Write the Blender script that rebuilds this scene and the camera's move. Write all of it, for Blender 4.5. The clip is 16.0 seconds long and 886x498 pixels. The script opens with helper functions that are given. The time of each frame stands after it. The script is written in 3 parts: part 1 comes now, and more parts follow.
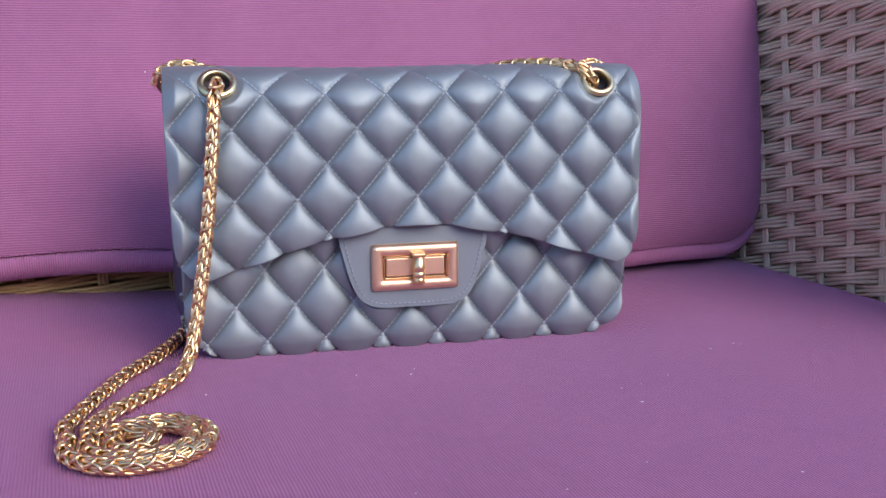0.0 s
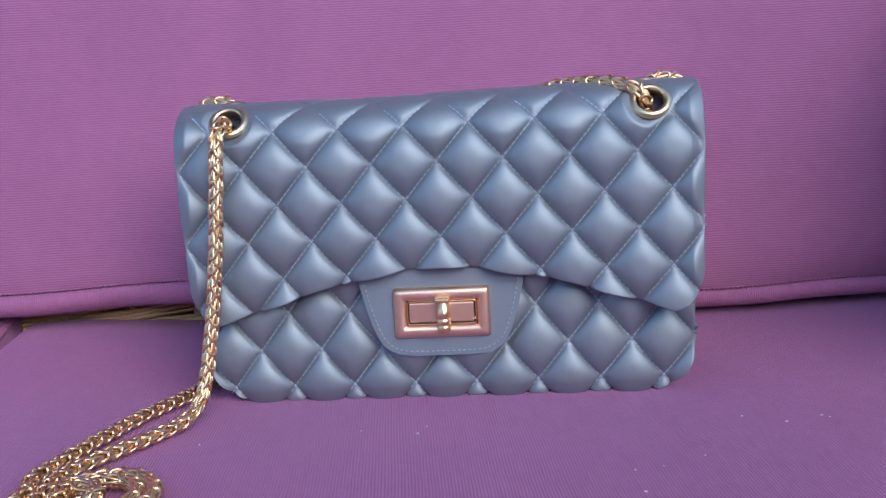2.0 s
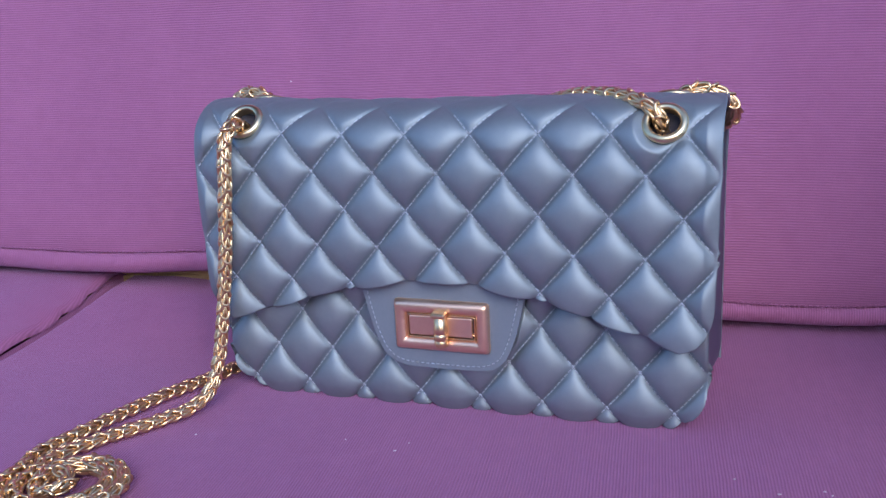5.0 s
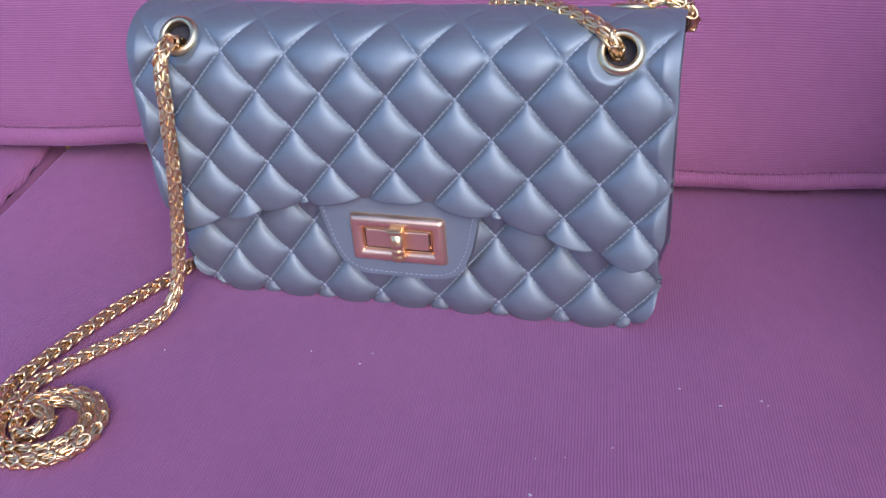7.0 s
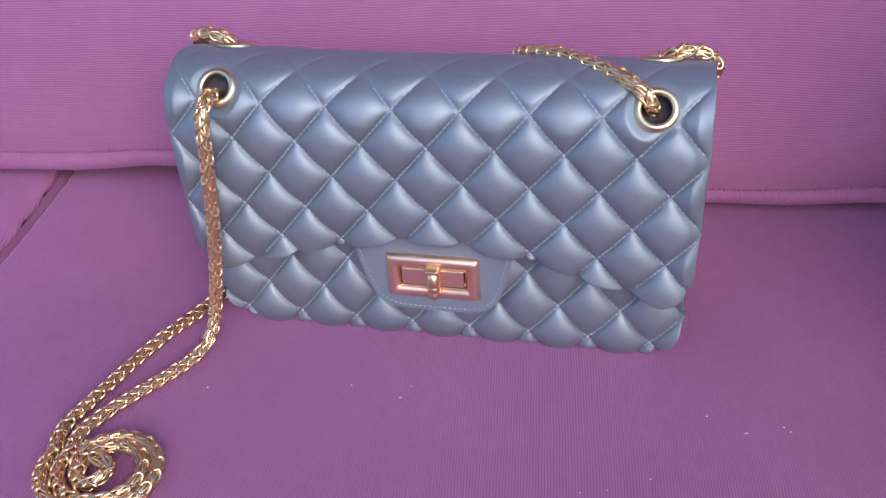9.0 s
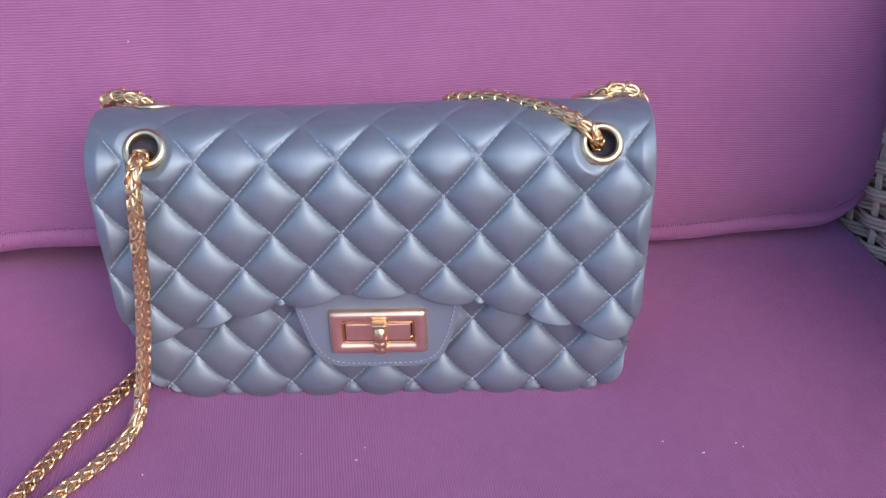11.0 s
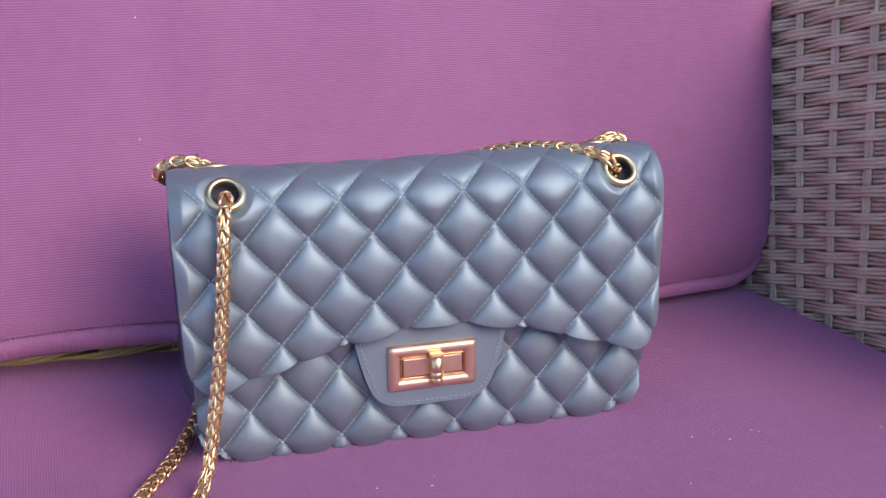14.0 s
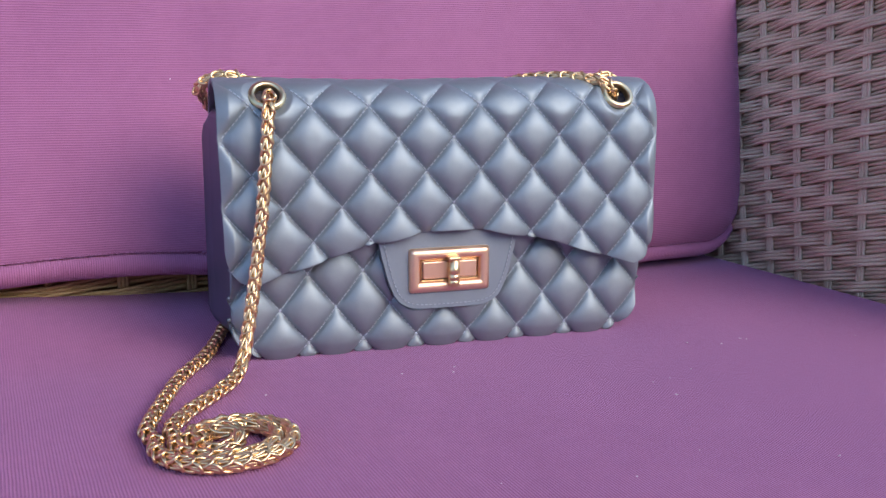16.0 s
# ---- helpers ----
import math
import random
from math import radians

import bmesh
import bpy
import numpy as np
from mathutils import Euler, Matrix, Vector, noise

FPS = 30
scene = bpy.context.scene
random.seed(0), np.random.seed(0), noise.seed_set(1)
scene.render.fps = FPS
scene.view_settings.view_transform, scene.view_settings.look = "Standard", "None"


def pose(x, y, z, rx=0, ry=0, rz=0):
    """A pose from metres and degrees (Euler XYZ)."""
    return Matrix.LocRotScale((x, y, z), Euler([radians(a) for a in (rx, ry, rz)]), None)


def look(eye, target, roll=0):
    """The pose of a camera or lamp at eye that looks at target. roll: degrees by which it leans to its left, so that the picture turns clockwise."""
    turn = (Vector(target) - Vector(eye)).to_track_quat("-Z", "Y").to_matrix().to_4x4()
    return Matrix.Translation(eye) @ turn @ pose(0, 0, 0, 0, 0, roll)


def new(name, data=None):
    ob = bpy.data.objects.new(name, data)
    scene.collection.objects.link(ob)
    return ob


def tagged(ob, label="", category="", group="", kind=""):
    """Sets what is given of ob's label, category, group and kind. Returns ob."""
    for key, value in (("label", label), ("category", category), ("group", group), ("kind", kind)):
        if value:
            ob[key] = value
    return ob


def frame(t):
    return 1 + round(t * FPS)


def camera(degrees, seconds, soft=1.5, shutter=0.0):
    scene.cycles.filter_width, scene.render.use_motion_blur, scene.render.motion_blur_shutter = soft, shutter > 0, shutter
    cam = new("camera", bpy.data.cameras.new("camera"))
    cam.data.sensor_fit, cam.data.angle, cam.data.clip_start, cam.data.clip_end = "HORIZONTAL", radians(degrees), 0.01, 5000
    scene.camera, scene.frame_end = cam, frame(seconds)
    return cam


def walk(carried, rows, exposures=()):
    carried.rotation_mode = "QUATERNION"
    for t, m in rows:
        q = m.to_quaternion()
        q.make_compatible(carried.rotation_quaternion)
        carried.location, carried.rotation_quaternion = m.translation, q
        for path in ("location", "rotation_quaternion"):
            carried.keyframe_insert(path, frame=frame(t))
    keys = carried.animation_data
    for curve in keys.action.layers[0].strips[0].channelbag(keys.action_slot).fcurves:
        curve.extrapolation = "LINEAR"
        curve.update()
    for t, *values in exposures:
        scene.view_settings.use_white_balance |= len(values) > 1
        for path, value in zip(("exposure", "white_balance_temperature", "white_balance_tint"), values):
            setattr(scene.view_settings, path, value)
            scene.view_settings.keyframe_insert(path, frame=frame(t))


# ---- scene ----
cam = camera(49.3, 16.0)
METRES, EYE, TILT, LEAN, TURN = 0.7449, 0.1333, -10.51, 0.43, -13.26
X0, Y0 = -0.0905, -0.4501
ROWS = [
    (0.0, 0.0, 0.0, 0.0, -0.0, 0.0, 0.0),
    (0.5, 0.0235, 0.02, 0.0109, 1.56, -0.2, 0.45),
    (1.0, 0.0647, 0.0405, 0.018, 6.82, -0.28, 0.55),
    (1.5, 0.108, 0.0571, 0.0269, 12.82, -0.29, 0.5),
    (2.0, 0.1552, 0.0796, 0.032, 17.81, -0.63, -0.26),
    (2.5, 0.1967, 0.1038, 0.0388, 22.5, -1.37, -1.52),
    (3.0, 0.2386, 0.1302, 0.0411, 27.66, -2.34, -2.35),
    (3.5, 0.2618, 0.1476, 0.048, 32.25, -2.92, -3.14),
    (6.0, 0.2642, 0.1641, 0.1472, 31.39, -13.54, -3.15),
    (6.5, 0.2551, 0.1714, 0.1745, 29.59, -18.34, -2.31),
    (7.0, 0.2476, 0.1751, 0.1985, 28.83, -22.68, -1.68),
    (7.5, 0.2305, 0.1718, 0.22, 28.17, -25.13, -1.43),
    (8.0, 0.2181, 0.1695, 0.2395, 27.34, -26.45, -1.28),
    (8.5, 0.2046, 0.1611, 0.2502, 26.46, -26.93, -1.33),
    (9.0, 0.2018, 0.1545, 0.2564, 25.58, -25.95, -1.56),
    (11.5, 0.0966, 0.1147, 0.2275, 9.32, -19.13, -1.01),
    (12.0, 0.0664, 0.0987, 0.218, 5.66, -17.39, -0.14),
    (12.5, 0.0419, 0.0829, 0.1906, 1.82, -15.33, -0.05),
    (13.0, 0.016, 0.0646, 0.1731, 0.11, -12.16, 0.33),
    (13.5, -0.0108, 0.0425, 0.1516, -0.51, -9.07, 0.35),
    (14.0, -0.0273, 0.0265, 0.1273, -1.66, -6.37, 0.41),
    (14.5, -0.0409, 0.0081, 0.1045, -2.89, -4.17, 0.22),
    (15.0, -0.0575, -0.0091, 0.0752, -3.78, -2.1, 0.09),
    (15.5, -0.0708, -0.024, 0.0383, -4.38, -0.95, 0.02),
    (16.0, -0.0771, -0.0297, 0.0084, -4.86, -0.52, 0.23),
]
EXPOSURES = [
    (0.0, -0.12, 7000, 9), (1.5, -0.27, 6350, 7), (3.5, -0.38, 5900, 5), (6.0, -0.40, 5800, 11), (7.0, -0.22, 6150, 12),
    (8.5, -0.14, 6450, 12), (11.5, -0.10, 6650, 10), (13.0, -0.10, 6850, 9), (14.5, -0.10, 6850, 7), (16.0, -0.10, 6950, 7),
]
walk(cam, [(t, pose(X0, Y0, EYE, TILT, LEAN, TURN) @ pose(METRES * x, METRES * y, METRES * z, 90 + pitch, roll, yaw)) for t, x, y, z, yaw, pitch, roll in ROWS], EXPOSURES)

# ---- light ----
SUN_TURN, SUN_RISE = 29.0, 32.0          # degrees to the right of straight behind the camera, and above the horizon
world = bpy.data.worlds.new("sky")
scene.world = world
world.use_nodes = True
wn = world.node_tree.nodes
sky = wn.new("ShaderNodeTexSky")
sky.sky_type = "NISHITA"
sky.sun_disc = False
sky.sun_elevation = radians(SUN_RISE)
sky.sun_rotation = radians(180.0 - SUN_TURN)
wn["Background"].inputs["Strength"].default_value = 0.345
haze = wn.new("ShaderNodeVectorMath")
haze.operation = "MULTIPLY"
haze.inputs[1].default_value = (0.80, 0.965, 1.22)      # a clear, blue sky
world.node_tree.links.new(sky.outputs[0], haze.inputs[0])
world.node_tree.links.new(haze.outputs[0], wn["Background"].inputs["Color"])
sun = new("sun", bpy.data.lights.new("sun", "SUN"))
sun.data.energy, sun.data.angle, sun.data.color = 2.55, radians(36.0), (1.0, 0.78, 0.64)
sun_at = Vector((math.sin(radians(SUN_TURN)) * math.cos(radians(SUN_RISE)), -math.cos(radians(SUN_TURN)) * math.cos(radians(SUN_RISE)), math.sin(radians(SUN_RISE))))
sun.matrix_world = look(sun_at * 5, (0, 0, 0))


# ---- materials ----
def material(name, colour, rough=0.6, metal=0.0):
    m = bpy.data.materials.new(name)
    m.use_nodes = True
    b = m.node_tree.nodes["Principled BSDF"]
    b.inputs["Base Color"].default_value = (*colour, 1)
    b.inputs["Roughness"].default_value = rough
    b.inputs["Metallic"].default_value = metal
    return m


def node(m, kind, **values):
    n = m.node_tree.nodes.new(kind)
    for key, value in values.items():
        n.inputs[key.replace("_", " ")].default_value = value
    return n


def wire(m, a, b):
    m.node_tree.links.new(a, b)


def mottled(m, colour_a, colour_b, scale, detail=4.0, low=0.35, high=0.65):
    """Base colour that wanders between two colours at two scales. Returns the colour socket."""
    pos = node(m, "ShaderNodeTexCoord")
    big = node(m, "ShaderNodeTexNoise", Scale=scale, Detail=detail)
    fine = node(m, "ShaderNodeTexNoise", Scale=scale * 14, Detail=3.0)
    wire(m, pos.outputs["Object"], big.inputs["Vector"])
    wire(m, pos.outputs["Object"], fine.inputs["Vector"])
    both = m.node_tree.nodes.new("ShaderNodeMath")
    both.operation = "MULTIPLY_ADD"
    both.inputs[1].default_value, both.inputs[2].default_value = 0.35, 0.0
    wire(m, fine.outputs["Fac"], both.inputs[0])
    add = m.node_tree.nodes.new("ShaderNodeMath")
    add.operation = "MULTIPLY_ADD"
    add.inputs[1].default_value = 0.65
    wire(m, big.outputs["Fac"], add.inputs[0])
    wire(m, both.outputs[0], add.inputs[2])
    ramp = m.node_tree.nodes.new("ShaderNodeValToRGB")
    ramp.color_ramp.elements[0].position, ramp.color_ramp.elements[0].color = low, (*colour_a, 1)
    ramp.color_ramp.elements[1].position, ramp.color_ramp.elements[1].color = high, (*colour_b, 1)
    wire(m, add.outputs[0], ramp.inputs["Fac"])
    wire(m, ramp.outputs["Color"], m.node_tree.nodes["Principled BSDF"].inputs["Base Color"])
    return ramp.outputs["Color"], pos.outputs["Object"]


def bumped(m, height, strength, distance):
    b = node(m, "ShaderNodeBump", Strength=strength, Distance=distance)
    wire(m, height, b.inputs["Height"])
    wire(m, b.outputs["Normal"], m.node_tree.nodes["Principled BSDF"].inputs["Normal"])
    return b


def ribbed_fabric(name, axis, pitch, bold=0.35):
    """Purple outdoor repp: fine ribs a pitch apart along one axis of the thing, each rib made of tiny cross threads."""
    m = material(name, (0.25, 0.08, 0.30), 0.85)
    colour, pos = mottled(m, (0.303, 0.106, 0.222), (0.344, 0.124, 0.248), 9.0)
    wob = node(m, "ShaderNodeTexNoise", Scale=26.0, Detail=2.0)
    wire(m, pos, wob.inputs["Vector"])
    shift = m.node_tree.nodes.new("ShaderNodeVectorMath")
    shift.operation = "MULTIPLY_ADD"
    shift.inputs[1].default_value = (0.0013, 0.0013, 0.0013)
    wire(m, wob.outputs["Color"], shift.inputs[0])
    wire(m, pos, shift.inputs[2])
    ribs = m.node_tree.nodes.new("ShaderNodeTexWave")
    ribs.bands_direction = axis
    ribs.inputs["Scale"].default_value = 0.314 / pitch
    wire(m, shift.outputs[0], ribs.inputs["Vector"])
    thread = node(m, "ShaderNodeTexNoise", Scale=1500.0, Detail=1.0)
    wire(m, pos, thread.inputs["Vector"])
    mix = m.node_tree.nodes.new("ShaderNodeMath")
    mix.operation = "MULTIPLY_ADD"
    mix.inputs[1].default_value = 0.4
    wire(m, thread.outputs["Fac"], mix.inputs[0])
    wire(m, ribs.outputs["Fac"], mix.inputs[2])
    bumped(m, mix.outputs[0], 0.25 + bold, 0.0004)
    tint = m.node_tree.nodes.new("ShaderNodeMix")
    tint.data_type, tint.blend_type = "RGBA", "MULTIPLY"
    tint.inputs["Factor"].default_value = bold
    soft = m.node_tree.nodes.new("ShaderNodeMapRange")
    soft.inputs["To Min"].default_value, soft.inputs["To Max"].default_value = 0.45, 1.2
    wire(m, mix.outputs[0], soft.inputs["Value"])
    wire(m, colour, tint.inputs["A"])
    wire(m, soft.outputs[0], tint.inputs["B"])
    b = m.node_tree.nodes["Principled BSDF"]
    wire(m, tint.outputs["Result"], b.inputs["Base Color"])
    b.inputs["Sheen Weight"].default_value = 0.25
    b.inputs["Sheen Roughness"].default_value = 0.45
    b.inputs["Sheen Tint"].default_value = (0.85, 0.6, 1.0, 1)
    return m


fabric_across = ribbed_fabric("purple_repp_across", "Z", 0.0013, 0.37)
fabric_along = ribbed_fabric("purple_repp_along", "X", 0.0012)
fabric_edge = ribbed_fabric("purple_repp_edge", "Y", 0.0012)

pearl = material("pearl_blue_pvc", (0.30, 0.35, 0.44), 0.61, 0.80)
pearl_colour, pearl_pos = mottled(pearl, (0.258, 0.306, 0.335), (0.288, 0.336, 0.364), 30.0)
pearl_grain = node(pearl, "ShaderNodeTexNoise", Scale=2600.0, Detail=2.0)
wire(pearl, pearl_pos, pearl_grain.inputs["Vector"])
bumped(pearl, pearl_grain.outputs["Fac"], 0.25, 0.00012)

thread_mat = material("pale_blue_thread", (0.40, 0.45, 0.52), 0.7)
matte = material("grey_blue_vinyl", (0.23, 0.26, 0.34), 0.55, 0.25)
mottled(matte, (0.185, 0.222, 0.258), (0.208, 0.245, 0.280), 60.0)
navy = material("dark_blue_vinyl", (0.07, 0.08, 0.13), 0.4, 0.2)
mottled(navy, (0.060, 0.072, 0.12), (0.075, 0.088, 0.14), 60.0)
gold = material("pale_gold_metal", (0.86, 0.66, 0.40), 0.30, 1.0)
mottled(gold, (0.82, 0.56, 0.29), (0.91, 0.66, 0.38), 120.0)
brass = material("brushed_brass", (0.78, 0.62, 0.36), 0.33, 1.0)
mottled(brass, (0.70, 0.55, 0.31), (0.82, 0.67, 0.41), 200.0)
rose = material("rose_gold_satin", (0.80, 0.46, 0.35), 0.42, 1.0)
mottled(rose, (0.86, 0.56, 0.38), (0.92, 0.63, 0.44), 150.0)
# near-black colour that stands in for shade inside the eyelets and the lock
dark = material("dark_shade_fill", (0.03, 0.03, 0.04), 0.8)
mottled(dark, (0.02, 0.02, 0.03), (0.045, 0.04, 0.05), 60.0)
cane = material("grey_brown_cane", (0.24, 0.185, 0.15), 0.5)
cane_colour, cane_pos = mottled(cane, (0.55, 0.405, 0.29), (0.83, 0.65, 0.48), 55.0, low=0.3, high=0.7)
cane_grain = node(cane, "ShaderNodeTexNoise", Scale=900.0, Detail=3.0)
wire(cane, cane_pos, cane_grain.inputs["Vector"])
bumped(cane, cane_grain.outputs["Fac"], 0.5, 0.0003)
straw = material("yellow_brown_cane", (0.36, 0.24, 0.10), 0.5)
mottled(straw, (0.42, 0.28, 0.12), (0.62, 0.44, 0.20), 60.0)
lint_mat = material("white_lint", (0.75, 0.68, 0.72), 0.9)
stone = material("pale_terrace_stone", (0.42, 0.38, 0.35), 0.8)
mottled(stone, (0.36, 0.32, 0.29), (0.48, 0.44, 0.40), 3.0)
plaster = material("pale_plaster", (0.72, 0.66, 0.62), 0.85)
mottled(plaster, (0.66, 0.60, 0.56), (0.76, 0.70, 0.66), 2.0)
render_brown = material("brown_render", (0.20, 0.14, 0.10), 0.85)
mottled(render_brown, (0.16, 0.11, 0.08), (0.24, 0.17, 0.12), 2.5)
timber = material("dark_brown_timber", (0.12, 0.07, 0.045), 0.6)
mottled(timber, (0.09, 0.05, 0.03), (0.16, 0.095, 0.06), 12.0)


# ---- mesh helpers ----
def mesh_of(verts, faces, smooth=True):
    me = bpy.data.meshes.new("mesh")
    me.from_pydata([tuple(map(float, v)) for v in verts], [], [tuple(map(int, f)) for f in faces])
    me.validate()
    if smooth:
        me.shade_smooth()
    return me


def part(name, me, mat, parent=None, label=""):
    """One mesh object under a thing or a part. me: a mesh, or a bmesh that is used up."""
    if isinstance(me, bmesh.types.BMesh):
        bm, me = me, bpy.data.meshes.new(name)
        bm.to_mesh(me)
        bm.free()
        me.shade_smooth()
    if not me.materials:
        me.materials.append(mat)
    ob = new(name, me)
    if parent is not None:
        ob.parent = parent
    if label:
        tagged(ob, label)
    return ob


def grid_faces(rows, cols, loop=False, flip=False):
    faces = []
    for r in range(rows - 1):
        for c in range(cols if loop else cols - 1):
            d = (c + 1) % cols
            q = (r * cols + c, r * cols + d, (r + 1) * cols + d, (r + 1) * cols + c)
            faces.append(q[::-1] if flip else q)
    return faces


def thick(ob, metres, offset=-1.0):
    mod = ob.modifiers.new("thickness", "SOLIDIFY")
    mod.thickness, mod.offset, mod.use_even_offset = metres, offset, False
    return ob


def rounded(ob, metres, segments=3):
    mod = ob.modifiers.new("edges", "BEVEL")
    mod.width, mod.segments, mod.limit_method, mod.angle_limit = metres, segments, "ANGLE", radians(35)
    return ob


def box_mesh(x0, x1, y0, y1, z0, z1):
    v = [(x, y, z) for z in (z0, z1) for y in (y0, y1) for x in (x0, x1)]
    return mesh_of(v, [(0, 2, 3, 1), (4, 5, 7, 6), (0, 1, 5, 4), (2, 6, 7, 3), (0, 4, 6, 2), (1, 3, 7, 5)], False)


def smooth_line(points, rounds=4):
    """Corner cutting that keeps both ends."""
    p = np.array(points, float)
    for _ in range(rounds):
        q = np.empty((2 * len(p), p.shape[1]))
        q[0], q[-1] = p[0], p[-1]
        q[1:-1:2], q[2:-1:2] = 0.75 * p[:-1] + 0.25 * p[1:], 0.25 * p[:-1] + 0.75 * p[1:]
        p = q
    return p


def lengths(p):
    return np.r_[0, np.cumsum(np.linalg.norm(np.diff(p, axis=0), axis=1))]


def along(p, s):
    """Places at the lengths s along the line p."""
    l = lengths(p)
    return np.stack([np.interp(s, l, p[:, k]) for k in range(p.shape[1])], -1)


def tube_mesh(line, radius, sides=6, flat=1.0):
    """A tube round a line in space, with closed ends; flat squeezes it along z."""
    line = np.array(line, float)
    way = np.gradient(line, axis=0)
    way /= np.linalg.norm(way, axis=1)[:, None] + 1e-12
    side = np.cross(way, (0, 0, 1.0))
    weak = np.linalg.norm(side, axis=1) < 0.2
    side[weak] = np.cross(way[weak], (0, 1.0, 0))
    side /= np.linalg.norm(side, axis=1)[:, None]
    up = np.cross(side, way)
    turn = np.linspace(0, 2 * np.pi, sides, endpoint=False)
    ring = np.cos(turn)[None, :, None] * side[:, None] + flat * np.sin(turn)[None, :, None] * up[:, None]
    verts = (line[:, None] + radius * ring).reshape(-1, 3)
    n = len(line)
    faces = grid_faces(n, sides, loop=True) + [tuple(range(sides))[::-1], tuple(range((n - 1) * sides, n * sides))]
    return mesh_of(verts, faces)


def lathe_mesh(profile, sides=40, closed=False):
    """Profile points (radius, height) turned about z."""
    verts = []
    for r, h in profile:
        for k in range(sides):
            a = 2 * math.pi * k / sides
            verts.append((r * math.cos(a), r * math.sin(a), h))
    n = len(profile)
    faces = grid_faces(n, sides, loop=True)
    if closed:
        faces += [((n - 1) * sides + c, (n - 1) * sides + (c + 1) % sides, (c + 1) % sides, c) for c in range(sides)]
    return mesh_of(verts, faces)


# ---- ground, walls ----
SOFA_TURN = 7.3
SOFA = pose(0, 0, 0, 0, 0, SOFA_TURN)
ground = part("ground", mesh_of([(-60, -60, -0.44), (60, -60, -0.44), (60, 60, -0.44), (-60, 60, -0.44)], [(0, 1, 2, 3)], False), stone)
tagged(ground, "pale stone terrace floor under the sofa", "floor", kind="structure")
# Unseen stretch, kept dark brown so the bag and chain reflect less light.
wall = part("wall_north", box_mesh(-3.0, 0.80, 1.30, 1.50, -0.436, 2.6), render_brown)
wall.matrix_world = SOFA
tagged(wall, "unseen wall added behind the sofa, brown to give dark reflections", "wall", kind="structure")
wall_p = part("wall_north_pale", box_mesh(0.801, 6.0, 1.30, 1.50, -0.436, 2.6), plaster)
wall_p.matrix_world = SOFA
tagged(wall_p, "pale plastered stretch of the house wall", "wall", kind="structure")
wall_e = part("wall_east", box_mesh(1.60, 1.80, 0.80, 1.298, -0.436, 2.6), plaster)
wall_e.matrix_world = SOFA
tagged(wall_e, "pale plastered house wall beyond the armrest", "wall", kind="structure")
# Unseen low wall, added to block the low sky and give dark reflections.
contrast_wall = part("wall_south", box_mesh(-5.0, 5.0, -2.80, -2.60, -0.436, 0.75), render_brown)
contrast_wall.matrix_world = SOFA
tagged(contrast_wall, "unseen low brown wall added across the terrace for dark reflections", "wall", kind="structure")
# Unseen roof, assumed overhead to cut skylight and darken reflections in upward faces.
shade_roof = part("unseen_roof", box_mesh(-3.0, 0.78, -0.40, 1.298, 2.05, 2.15), timber)
shade_roof.matrix_world = SOFA
tagged(shade_roof, "unseen dark timber roof added to shade the sofa from above", "roof", kind="structure")
post = part("timber_post", box_mesh(1.315, 1.37, 1.10, 1.155, -0.44, 2.4), timber)
post.matrix_world = SOFA
rounded(post, 0.006)
tagged(post, "dark brown square timber post on the terrace", "post")

# ---- seat cushions ----
ARM_U, SEAM_U, BACK_V = 0.2885, -0.266, 0.106


def seat_height(u, v):
    """Top of the seat: nearly level, a little higher towards the back on the left, hardly crowned."""
    h = 0.0130 * np.clip((v - 0.03) / 0.09, 0, 1) ** 1.5 * np.clip((0.02 - u) / 0.25, 0, 1)
    h = h - 0.010 * np.clip((-0.05 - v) / 0.45, 0, 1) ** 1.5
    h = h + 0.0005 * np.sin(u * 21 + 1.0) * np.sin(v * 17)
    return h


def seam_shift(u, v):
    """The joint between the two seat cushions bends a little to the right towards the back."""
    return 0.027 * np.clip((v + 0.02) / 0.14, 0, 1) * np.exp(-((u - SEAM_U) / 0.09) ** 2)


